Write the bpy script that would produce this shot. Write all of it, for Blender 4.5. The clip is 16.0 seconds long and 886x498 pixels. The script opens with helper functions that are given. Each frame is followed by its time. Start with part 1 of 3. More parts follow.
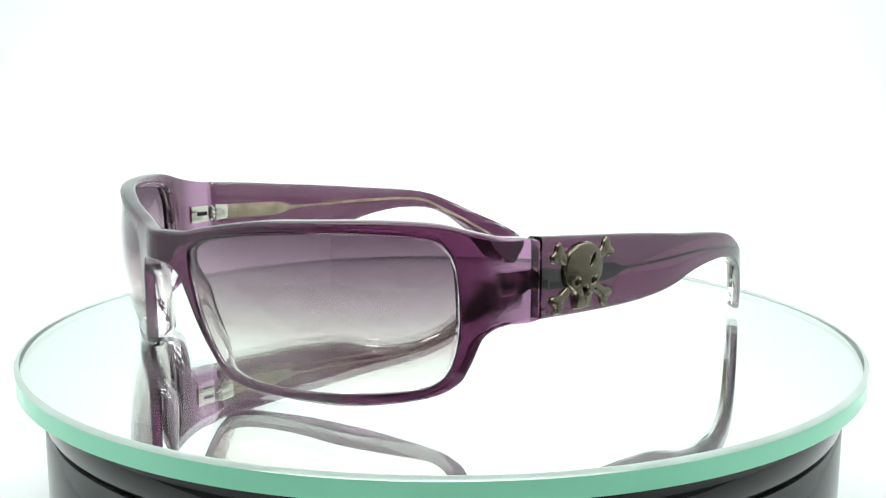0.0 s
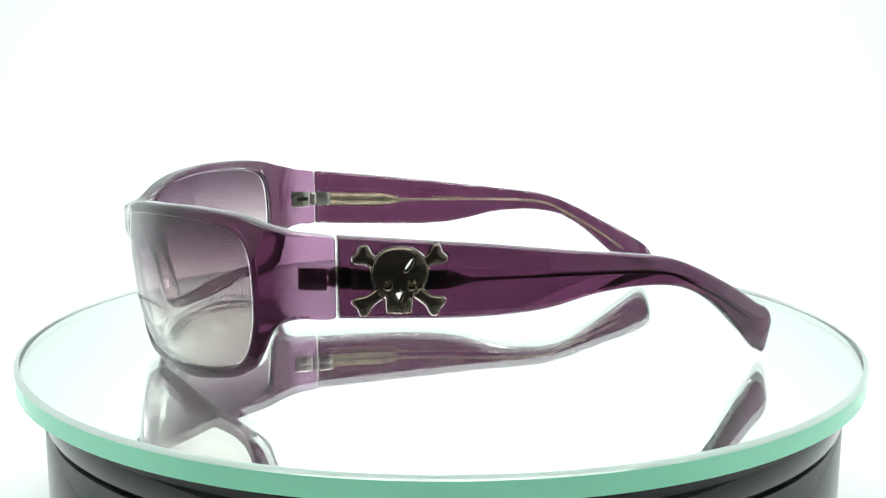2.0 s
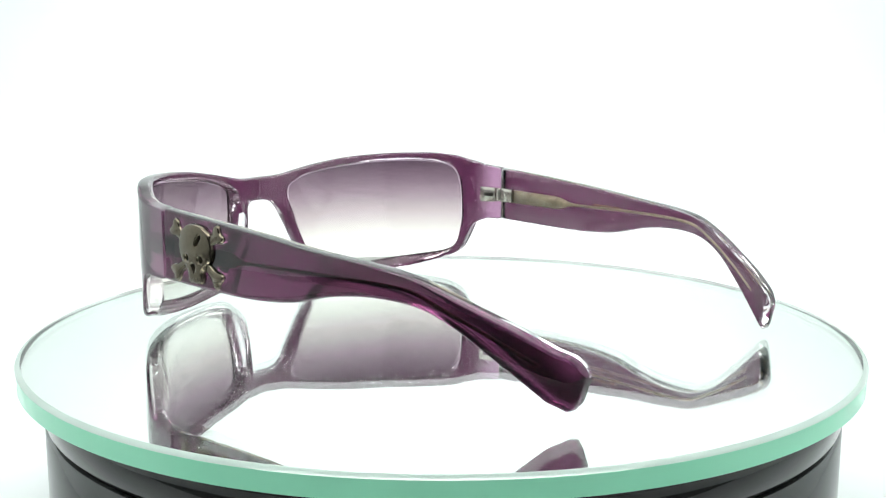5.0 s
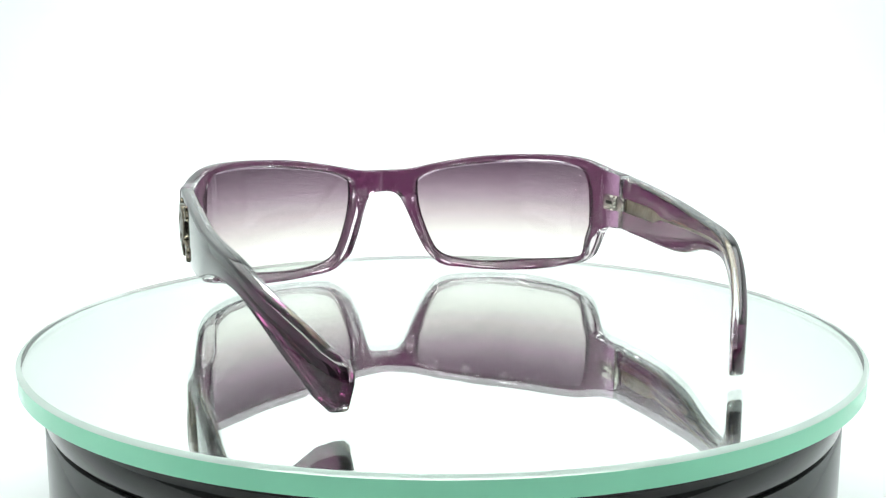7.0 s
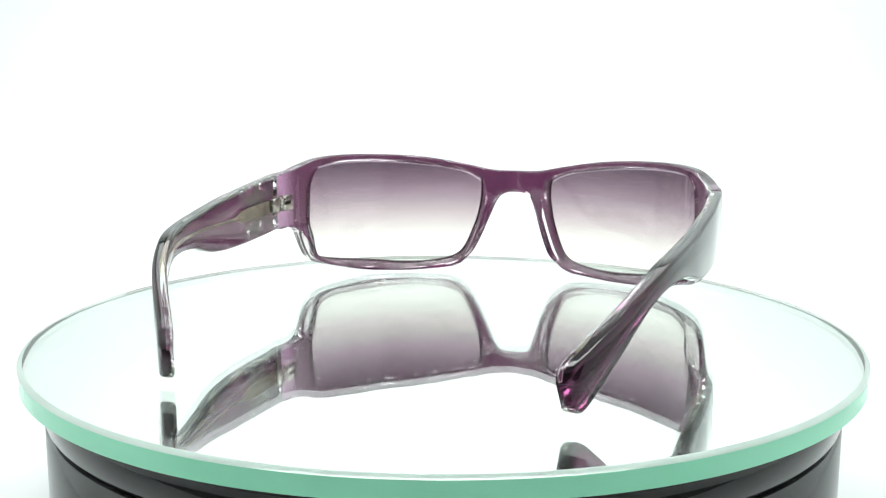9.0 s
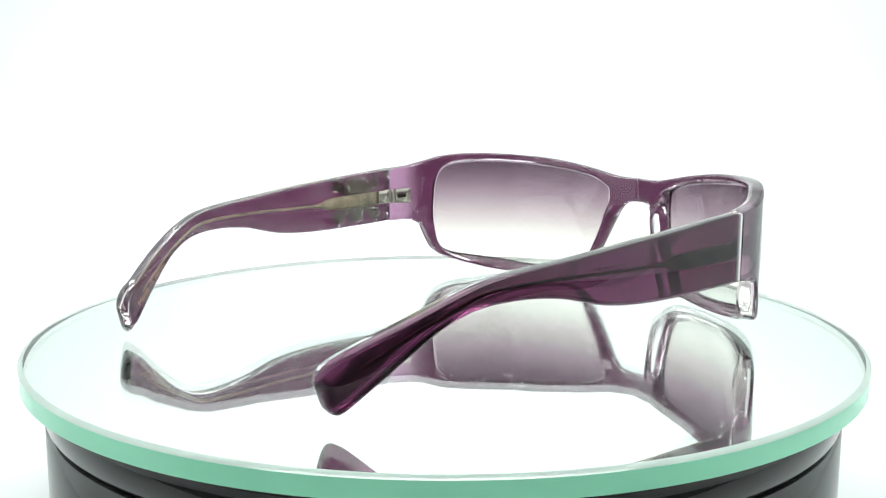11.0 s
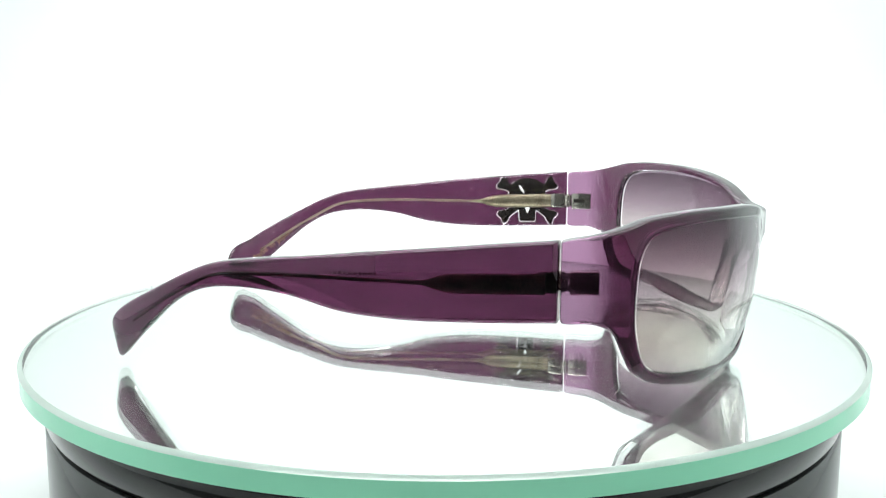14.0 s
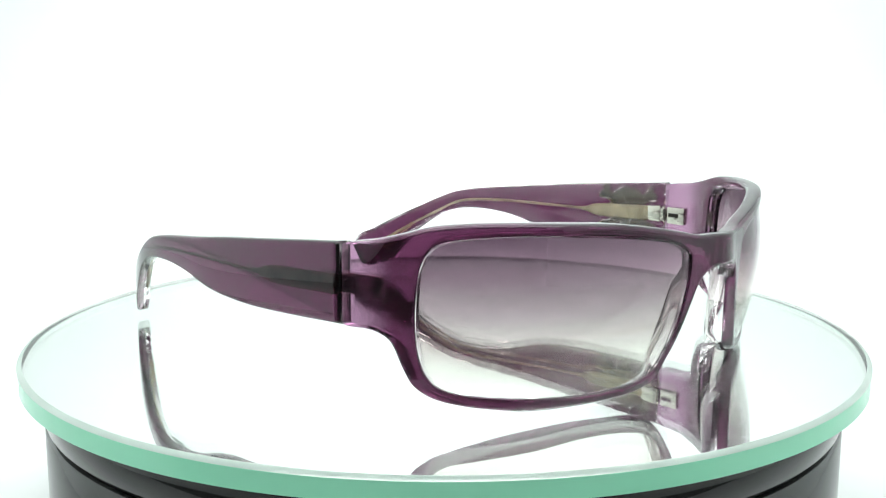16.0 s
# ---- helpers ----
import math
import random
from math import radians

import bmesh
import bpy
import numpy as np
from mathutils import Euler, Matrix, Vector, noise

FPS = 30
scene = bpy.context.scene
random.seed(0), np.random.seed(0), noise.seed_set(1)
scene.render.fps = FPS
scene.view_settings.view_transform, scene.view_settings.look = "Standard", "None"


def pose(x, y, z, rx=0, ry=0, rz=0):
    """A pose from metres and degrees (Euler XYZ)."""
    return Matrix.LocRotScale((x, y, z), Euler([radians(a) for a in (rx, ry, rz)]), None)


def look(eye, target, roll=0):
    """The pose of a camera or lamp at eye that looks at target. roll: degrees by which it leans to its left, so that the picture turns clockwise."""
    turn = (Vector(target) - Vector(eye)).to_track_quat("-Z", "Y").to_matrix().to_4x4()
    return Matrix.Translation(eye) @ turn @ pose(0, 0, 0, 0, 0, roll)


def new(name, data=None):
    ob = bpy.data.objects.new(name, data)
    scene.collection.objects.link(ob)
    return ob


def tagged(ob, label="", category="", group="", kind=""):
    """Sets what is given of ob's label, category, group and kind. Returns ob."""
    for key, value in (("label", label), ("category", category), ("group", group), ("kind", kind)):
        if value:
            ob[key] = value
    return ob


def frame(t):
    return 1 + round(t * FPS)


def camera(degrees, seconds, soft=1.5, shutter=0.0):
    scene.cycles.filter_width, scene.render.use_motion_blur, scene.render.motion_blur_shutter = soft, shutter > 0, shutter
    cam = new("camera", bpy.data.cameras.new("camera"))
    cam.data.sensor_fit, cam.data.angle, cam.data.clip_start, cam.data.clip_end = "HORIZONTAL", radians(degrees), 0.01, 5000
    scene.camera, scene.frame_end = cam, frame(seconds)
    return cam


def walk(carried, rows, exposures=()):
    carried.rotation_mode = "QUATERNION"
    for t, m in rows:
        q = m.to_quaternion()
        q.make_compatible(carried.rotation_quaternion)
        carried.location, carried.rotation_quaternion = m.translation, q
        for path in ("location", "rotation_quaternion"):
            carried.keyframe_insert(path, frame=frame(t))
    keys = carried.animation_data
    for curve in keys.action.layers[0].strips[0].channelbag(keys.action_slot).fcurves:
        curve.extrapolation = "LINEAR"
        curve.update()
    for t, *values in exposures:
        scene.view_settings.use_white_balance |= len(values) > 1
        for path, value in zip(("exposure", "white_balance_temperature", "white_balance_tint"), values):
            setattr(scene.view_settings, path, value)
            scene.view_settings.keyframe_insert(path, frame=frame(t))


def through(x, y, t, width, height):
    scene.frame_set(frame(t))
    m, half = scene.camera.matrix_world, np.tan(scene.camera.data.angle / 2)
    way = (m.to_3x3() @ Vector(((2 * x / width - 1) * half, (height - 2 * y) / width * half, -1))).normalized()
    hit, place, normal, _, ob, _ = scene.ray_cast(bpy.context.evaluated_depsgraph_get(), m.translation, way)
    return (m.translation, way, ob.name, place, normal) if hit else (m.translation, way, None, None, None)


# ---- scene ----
# A pair of sunglasses turns on a round mirror-backed glass disc inside a white light tent.
# Origin: the turntable's axis, on the top of the glass.  MM turns millimetres into metres.
MM = 0.001
TURN_RATE = -16.297          # degrees a second
SECONDS = 16.0

cam = camera(44.145, SECONDS, soft=1.2)
EYE = Vector((0, -0.300, 0.0740))
PITCH, YAW = radians(9.940), radians(-0.0456)
AHEAD = Vector((math.sin(YAW) * math.cos(PITCH), math.cos(YAW) * math.cos(PITCH), -math.sin(PITCH)))
VIEW = look(EYE, EYE + AHEAD, 0.112)
walk(cam, [(0.0, VIEW), (SECONDS, VIEW)], exposures=[(0.0, 0.0), (SECONDS, 0.0)])

# ---- light ----
world = bpy.data.worlds.new("dim_room")
scene.world = world
world.use_nodes = True
world.node_tree.nodes["Background"].inputs["Color"].default_value = (0.9, 0.95, 1.0, 1)
world.node_tree.nodes["Background"].inputs["Strength"].default_value = 0.12


def area_lamp(name, m, sx, sy, watts, color):
    data = bpy.data.lights.new(name, "AREA")
    data.shape, data.size, data.size_y, data.energy, data.color = "RECTANGLE", sx, sy, watts, color
    ob = new(name, data)
    ob.matrix_world = m
    return ob


TENT_X, TENT_BACK, TENT_FRONT, TENT_TOP, TENT_FLOOR = 0.46, 0.55, -0.80, 0.62, -0.062
COOL = (0.965, 1.0, 0.985)
area_lamp("led_panel_lamp", look((0, 0.30, TENT_TOP - 0.03), (0, 0.32, 0)), 0.84, 0.36, 3.2, COOL)
area_lamp("led_panel_lamp", look((0, -0.25, TENT_TOP - 0.04), (0, 0.02, 0)), 0.80, 0.16, 4.4, COOL)


# ---- materials ----
def material(name):
    m = bpy.data.materials.new(name)
    m.use_nodes = True
    nt = m.node_tree
    nt.nodes.clear()
    out = nt.nodes.new("ShaderNodeOutputMaterial")
    return m, nt, out


def node(nt, kind, **values):
    n = nt.nodes.new(kind)
    for k, v in values.items():
        n.inputs[k.replace("_", " ")].default_value = v
    return n


def principled(name, color, rough, metal=0.0, coat=0.0, noise_scale=400.0, noise_amount=0.12, bump=0.0, rough_var=0.1, ior=1.5):
    m, nt, out = material(name)
    b = node(nt, "ShaderNodeBsdfPrincipled", Metallic=metal, Roughness=rough)
    b.inputs["Coat Weight"].default_value = coat
    b.inputs["IOR"].default_value = ior
    co = nt.nodes.new("ShaderNodeTexCoord")
    fine = node(nt, "ShaderNodeTexNoise", Scale=noise_scale, Detail=5.0)
    broad = node(nt, "ShaderNodeTexNoise", Scale=noise_scale / 9, Detail=2.0)
    for n in (fine, broad):
        nt.links.new(co.outputs["Object"], n.inputs["Vector"])
    add = nt.nodes.new("ShaderNodeMath")
    add.operation = "ADD"
    nt.links.new(fine.outputs["Fac"], add.inputs[0])
    nt.links.new(broad.outputs["Fac"], add.inputs[1])
    ramp = nt.nodes.new("ShaderNodeMapRange")
    ramp.inputs["From Min"].default_value, ramp.inputs["From Max"].default_value = 0.6, 1.4
    ramp.inputs["To Min"].default_value, ramp.inputs["To Max"].default_value = 1 - noise_amount, 1 + noise_amount
    nt.links.new(add.outputs[0], ramp.inputs["Value"])
    mul = nt.nodes.new("ShaderNodeVectorMath")
    mul.operation = "SCALE"
    mul.inputs[0].default_value = color
    nt.links.new(ramp.outputs[0], mul.inputs["Scale"])
    nt.links.new(mul.outputs[0], b.inputs["Base Color"])
    r = nt.nodes.new("ShaderNodeMapRange")
    r.inputs["From Min"].default_value, r.inputs["From Max"].default_value = 0.6, 1.4
    r.inputs["To Min"].default_value, r.inputs["To Max"].default_value = rough * (1 - rough_var), rough * (1 + rough_var)
    nt.links.new(add.outputs[0], r.inputs["Value"])
    nt.links.new(r.outputs[0], b.inputs["Roughness"])
    if bump:
        bp = node(nt, "ShaderNodeBump", Strength=bump, Distance=0.0002)
        nt.links.new(fine.outputs["Fac"], bp.inputs["Height"])
        nt.links.new(bp.outputs[0], b.inputs["Normal"])
    nt.links.new(b.outputs[0], out.inputs[0])
    return m


def clear_plastic(name, tint, ior=1.49, rough=0.0, mottled=0.0, thin=None, dust_veil=0.0):
    """A polished see-through solid: tinted refraction below a Fresnel gloss."""
    m, nt, out = material(name)
    fres = node(nt, "ShaderNodeFresnel", IOR=ior)
    refr = node(nt, "ShaderNodeBsdfRefraction", Color=(*tint, 1), Roughness=rough, IOR=ior)
    gloss = node(nt, "ShaderNodeBsdfGlossy", Color=(1, 1, 1, 1), Roughness=0.02)
    if mottled:
        co = nt.nodes.new("ShaderNodeTexCoord")
        n = node(nt, "ShaderNodeTexNoise", Scale=60.0, Detail=3.0)
        nt.links.new(co.outputs["Object"], n.inputs["Vector"])
        mp = nt.nodes.new("ShaderNodeMapRange")
        mp.inputs["To Min"].default_value, mp.inputs["To Max"].default_value = 1 - mottled, 1 + mottled
        nt.links.new(n.outputs["Fac"], mp.inputs["Value"])
        sc = nt.nodes.new("ShaderNodeVectorMath")
        sc.operation = "SCALE"
        sc.inputs[0].default_value = tint
        nt.links.new(mp.outputs[0], sc.inputs["Scale"])
        last = sc.outputs[0]
        if thin:  # the coloured layer is milled thinner towards the lugs' ends
            sep = nt.nodes.new("ShaderNodeSeparateXYZ")
            nt.links.new(co.outputs["Object"], sep.inputs[0])
            run = nt.nodes.new("ShaderNodeMapRange")
            run.interpolation_type = "SMOOTHSTEP"
            run.inputs["From Min"].default_value, run.inputs["From Max"].default_value = 0.047, 0.038
            nt.links.new(sep.outputs["Y"], run.inputs["Value"])
            blend = nt.nodes.new("ShaderNodeMix")
            blend.data_type = "RGBA"
            blend.inputs[7].default_value = (*thin, 1)
            nt.links.new(run.outputs[0], blend.inputs[0])
            nt.links.new(last, blend.inputs[6])
            last = blend.outputs[2]
        nt.links.new(last, refr.inputs["Color"])
    mix = nt.nodes.new("ShaderNodeMixShader")
    nt.links.new(fres.outputs[0], mix.inputs[0])
    nt.links.new(refr.outputs[0], mix.inputs[1])
    nt.links.new(gloss.outputs[0], mix.inputs[2])
    last = mix.outputs[0]
    if dust_veil:  # a faint, uneven dust film, added as a pale veil over the reflections
        co = nt.nodes.new("ShaderNodeTexCoord")
        n = node(nt, "ShaderNodeTexNoise", Scale=35.0, Detail=6.0)
        nt.links.new(co.outputs["Object"], n.inputs["Vector"])
        amount = nt.nodes.new("ShaderNodeMapRange")
        amount.inputs["From Min"].default_value, amount.inputs["From Max"].default_value = 0.3, 0.7
        amount.inputs["To Min"].default_value, amount.inputs["To Max"].default_value = dust_veil * 0.8, dust_veil * 1.2
        nt.links.new(n.outputs["Fac"], amount.inputs["Value"])
        film = node(nt, "ShaderNodeBsdfDiffuse", Color=(0.85, 0.86, 0.85, 1))
        over = nt.nodes.new("ShaderNodeMixShader")
        nt.links.new(amount.outputs[0], over.inputs[0])
        nt.links.new(last, over.inputs[1])
        nt.links.new(film.outputs[0], over.inputs[2])
        last = over.outputs[0]
    nt.links.new(last, out.inputs[0])
    return m


def thin_gloss(nt, straight):
    """Schlick's gloss of a thin sheet, the same on both its faces."""
    lw = node(nt, "ShaderNodeLayerWeight", Blend=0.5)
    p = nt.nodes.new("ShaderNodeMath")
    p.operation = "POWER"
    p.inputs[1].default_value = 5.0
    nt.links.new(lw.outputs["Facing"], p.inputs[0])
    ma = nt.nodes.new("ShaderNodeMath")
    ma.operation = "MULTIPLY_ADD"
    ma.inputs[1].default_value, ma.inputs[2].default_value = 1 - straight, straight
    nt.links.new(p.outputs[0], ma.inputs[0])
    return ma.outputs[0]


def lens_tint():
    """Gradient sun lens: plum-grey at the brow, almost clear at the cheek."""
    m, nt, out = material("gradient_lens")
    co = nt.nodes.new("ShaderNodeTexCoord")
    sep = nt.nodes.new("ShaderNodeSeparateXYZ")
    nt.links.new(co.outputs["Object"], sep.inputs[0])
    mp = nt.nodes.new("ShaderNodeMapRange")
    mp.inputs["From Min"].default_value, mp.inputs["From Max"].default_value = 0.003, 0.039
    nt.links.new(sep.outputs["Z"], mp.inputs["Value"])
    ramp = nt.nodes.new("ShaderNodeValToRGB")
    el = ramp.color_ramp.elements
    el[0].position, el[0].color = 0.03, (0.935, 0.930, 0.908, 1)
    el[1].position, el[1].color = 0.97, (0.295, 0.228, 0.275, 1)
    for at, c in ((0.19, (0.885, 0.86, 0.84)), (0.36, (0.775, 0.725, 0.72)), (0.53, (0.645, 0.578, 0.60)), (0.75, (0.465, 0.383, 0.432))):
        e = el.new(at)
        e.color = (*c, 1)
    nt.links.new(mp.outputs[0], ramp.inputs[0])
    tr = nt.nodes.new("ShaderNodeBsdfTransparent")
    nt.links.new(ramp.outputs[0], tr.inputs["Color"])
    gloss = node(nt, "ShaderNodeBsdfGlossy", Color=(1, 1, 1, 1), Roughness=0.01)
    mix = nt.nodes.new("ShaderNodeMixShader")
    nt.links.new(thin_gloss(nt, 0.028), mix.inputs[0])
    nt.links.new(tr.outputs[0], mix.inputs[1])
    nt.links.new(gloss.outputs[0], mix.inputs[2])
    nt.links.new(mix.outputs[0], out.inputs[0])
    return m


def glass_edge(name, color, through):
    """Edge of float glass: iron-green, scattering light, mirror-like from within past the critical angle."""
    m, nt, out = material(name)
    co = nt.nodes.new("ShaderNodeTexCoord")
    n = node(nt, "ShaderNodeTexNoise", Scale=60.0, Detail=4.0)
    nt.links.new(co.outputs["Object"], n.inputs["Vector"])
    ramp = nt.nodes.new("ShaderNodeValToRGB")
    ramp.color_ramp.elements[0].color = (*(c * 0.96 for c in color), 1)
    ramp.color_ramp.elements[1].color = (*(c * 1.04 for c in color), 1)
    nt.links.new(n.outputs["Fac"], ramp.inputs[0])
    diff, trans = nt.nodes.new("ShaderNodeBsdfDiffuse"), nt.nodes.new("ShaderNodeBsdfTranslucent")
    half = node(nt, "ShaderNodeMixShader", Fac=through)
    gloss = node(nt, "ShaderNodeBsdfGlossy", Color=(1, 1, 1, 1), Roughness=0.1)
    fres = node(nt, "ShaderNodeFresnel", IOR=1.52)
    mix = nt.nodes.new("ShaderNodeMixShader")
    nt.links.new(ramp.outputs[0], diff.inputs["Color"])
    nt.links.new(ramp.outputs[0], trans.inputs["Color"])
    nt.links.new(diff.outputs[0], half.inputs[1])
    nt.links.new(trans.outputs[0], half.inputs[2])
    nt.links.new(fres.outputs[0], mix.inputs[0])
    nt.links.new(half.outputs[0], mix.inputs[1])
    nt.links.new(gloss.outputs[0], mix.inputs[2])
    nt.links.new(mix.outputs[0], out.inputs[0])
    return m


def glow(name, color, strength):
    m, nt, out = material(name)
    e = node(nt, "ShaderNodeEmission", Color=(*color, 1), Strength=strength)
    nt.links.new(e.outputs[0], out.inputs[0])
    return m


PLUM = clear_plastic("plum_acetate", (0.086, 0.0235, 0.058), mottled=0.06)
PLUM_FRONT = clear_plastic("plum_acetate_thin_at_lugs", (0.086, 0.0235, 0.058), mottled=0.06, thin=(0.33, 0.175, 0.285))
CRYSTAL = clear_plastic("crystal_acetate", (0.97, 0.955, 0.965))
LENS = lens_tint()
LENS_BEVEL_GLINT = clear_plastic("lens_bevel_glint", (0.97, 0.95, 0.96))
GLASS_TOP = clear_plastic("float_glass", (0.985, 1.0, 0.992), ior=1.52, dust_veil=0.015)
MIRROR = principled("silvering", (0.912, 0.935, 0.92), 0.004, metal=1.0, noise_amount=0.004, noise_scale=30)
GLASS_EDGE = glass_edge("green_glass_edge", (0.38, 0.91, 0.64), 0.15)
GLASS_ARRIS = glass_edge("ground_glass_arris", (0.62, 0.74, 0.68), 0.7)
BLACK = principled("black_gloss_plastic", (0.012, 0.013, 0.013), 0.07, coat=0.0, noise_amount=0.1, noise_scale=250, ior=1.55)
DARK_GAP = principled("matt_black_plastic", (0.006, 0.006, 0.006), 0.6, noise_amount=0.2)
PEWTER = principled("antique_pewter", (0.125, 0.106, 0.08), 0.17, metal=1.0, noise_scale=900, noise_amount=0.18, bump=0.12, rough_var=0.4)
SLOT_SHADE = principled("slot_shade", (0.02, 0.018, 0.015), 0.5, metal=0.6)
STEEL = principled("hinge_steel", (0.54, 0.52, 0.46), 0.17, metal=1.0, noise_scale=700, noise_amount=0.06, rough_var=0.3)
BRASS = principled("brushed_core", (0.42, 0.365, 0.25), 0.42, metal=1.0, noise_scale=2200, noise_amount=0.55, bump=0.25, rough_var=0.3)
GOLD_PRINT = principled("gold_print", (0.32, 0.22, 0.12), 0.4, metal=0.6, noise_amount=0.15)
TENT = principled("white_tent_cloth", (0.844, 0.875, 0.869), 0.9, noise_scale=60, noise_amount=0.012, bump=0.05)
TABLE = principled("dark_table", (0.035, 0.037, 0.036), 0.6, noise_scale=80, noise_amount=0.25, bump=0.1)
LED_GLOW = glow("led_emitter", (0.95, 1.0, 1.0), 45.0)
STRIP = principled("led_strip_board", (0.75, 0.76, 0.75), 0.5)


# ---- mesh helpers ----
def part(name, bm, mats, parent=None, label="", smooth=True, sharp=0, normals=None):
    me = bpy.data.meshes.new(name)
    bmesh.ops.recalc_face_normals(bm, faces=bm.faces[:])
    if bm.calc_volume(signed=True) < 0 or (name == "glass_top" and next(iter(bm.faces)).normal.z < 0):
        bmesh.ops.reverse_faces(bm, faces=bm.faces[:])
    bm.to_mesh(me)
    bm.free()
    for m in mats if isinstance(mats, (list, tuple)) else [mats]:
        me.materials.append(m)
    me.polygons.foreach_set("use_smooth", [smooth] * len(me.polygons))
    if normals is not None:
        me.normals_split_custom_set_from_vertices(normals)
    if sharp:
        me.set_sharp_from_angle(angle=radians(sharp))
    ob = new(name, me)
    if parent is not None:
        ob.parent = parent
    if label:
        tagged(ob, label)
    return ob


def empty(name, parent=None):
    ob = new(name)
    ob.empty_display_size = 0.02
    ob.parent = parent
    return ob


def spline(points, steps, closed=False):
    """Catmull-Rom through 2D or 3D points, the same number of steps in each span."""
    p = [np.array(q, float) for q in points]
    n, out = len(p), []
    for i in range(n if closed else n - 1):
        if closed:
            a, b, c, d = p[i - 1], p[i], p[(i + 1) % n], p[(i + 2) % n]
        else:
            b, c = p[i], p[i + 1]
            a = p[i - 1] if i else 2 * b - c
            d = p[i + 2] if i + 2 < n else 2 * c - b
        for k in range(steps):
            s = k / steps
            out.append(0.5 * (2 * b + (c - a) * s + (2 * a - 5 * b + 4 * c - d) * s * s + (3 * b - a - 3 * c + d) * s ** 3))
    if not closed:
        out.append(p[-1])
    return np.array(out)


def even(loop, gap):
    """Resample a closed loop at an even spacing."""
    q = np.vstack([loop, loop[:1]])
    s = np.concatenate([[0], np.cumsum(np.linalg.norm(np.diff(q, axis=0), axis=1))])
    at = np.linspace(0, s[-1], max(8, round(s[-1] / gap)), endpoint=False)
    return np.stack([np.interp(at, s, q[:, k]) for k in range(q.shape[1])], 1)


def inset(loop, d):
    """Move a counter-clockwise closed 2D loop inwards by d (outwards if negative)."""
    t = np.roll(loop, -1, 0) - np.roll(loop, 1, 0)
    t /= np.linalg.norm(t, axis=1)[:, None] + 1e-12
    return loop + d * np.stack([-t[:, 1], t[:, 0]], 1)


def lathe(profile, around=192):
    """A closed body turned round z from (radius, z) pairs; returns the bmesh and its rows of vertices."""
    bm, rows = bmesh.new(), []
    for r, z in profile:
        rows.append([bm.verts.new((r * math.cos(a), r * math.sin(a), z)) for a in np.linspace(0, 2 * math.pi, around, endpoint=False)])
    for a, b in zip(rows, rows[1:]):
        for i in range(around):
            bm.faces.new((a[i - 1], a[i], b[i], b[i - 1]))
    return bm, rows


def box(bm, m, sx, sy, sz, bevel=0.0):
    made = bmesh.ops.create_cube(bm, size=1.0, matrix=m @ Matrix.Diagonal((sx, sy, sz, 1)))["verts"]
    if bevel:
        edges = list({e for v in made for e in v.link_edges})
        bmesh.ops.bevel(bm, geom=edges, offset=bevel, segments=2, affect="EDGES", profile=0.5)


def rod(bm, m, radius, length, seg=20, bevel=0.0):
    made = bmesh.ops.create_cone(bm, cap_ends=True, segments=seg, radius1=radius, radius2=radius, depth=length, matrix=m)["verts"]
    if bevel:
        rim = [e for e in {e for v in made for e in v.link_edges} if any(len(f.verts) > 4 for f in e.link_faces)]
        bmesh.ops.bevel(bm, geom=rim, offset=bevel, segments=2, affect="EDGES", profile=0.5)


def plate(outline, thick, holes=(), edge=0.0):
    """A flat plate in (a, b) with its face at +thick along the third axis, with holes cut through it."""
    bm = bmesh.new()
    rings = []
    for k, loop in enumerate([outline, *holes]):
        sign = 1 if k == 0 else -1
        low = [bm.verts.new((*q, 0)) for q in loop]
        mid = [bm.verts.new((*q, thick - edge)) for q in loop]
        top = [bm.verts.new((*q, thick)) for q in inset(loop, sign * edge)]
        for a, b in ((low, mid), (mid, top)):
            for i in range(len(a)):
                bm.faces.new((a[i - 1], a[i], b[i], b[i - 1]))
        rings.append((low, top))
    for side in (0, 1):
        edges = [bm.edges.get((r[side][i - 1], r[side][i])) for r in rings for i in range(len(r[side]))]
        bmesh.ops.triangle_fill(bm, use_beauty=True, edges=edges)
    return bm


# ---- the light tent ----
def tent_sheet(name, corners, label):
    bm = bmesh.new()
    vs = [bm.verts.new(c) for c in corners]
    f = bm.faces.new(vs)
    made = bmesh.ops.extrude_face_region(bm, geom=[f])["geom"]
    f.normal_update()
    for v in made:
        if isinstance(v, bmesh.types.BMVert):
            v.co -= f.normal * 0.004
    return tagged(part(name, bm, TENT, smooth=False), label, kind="structure")


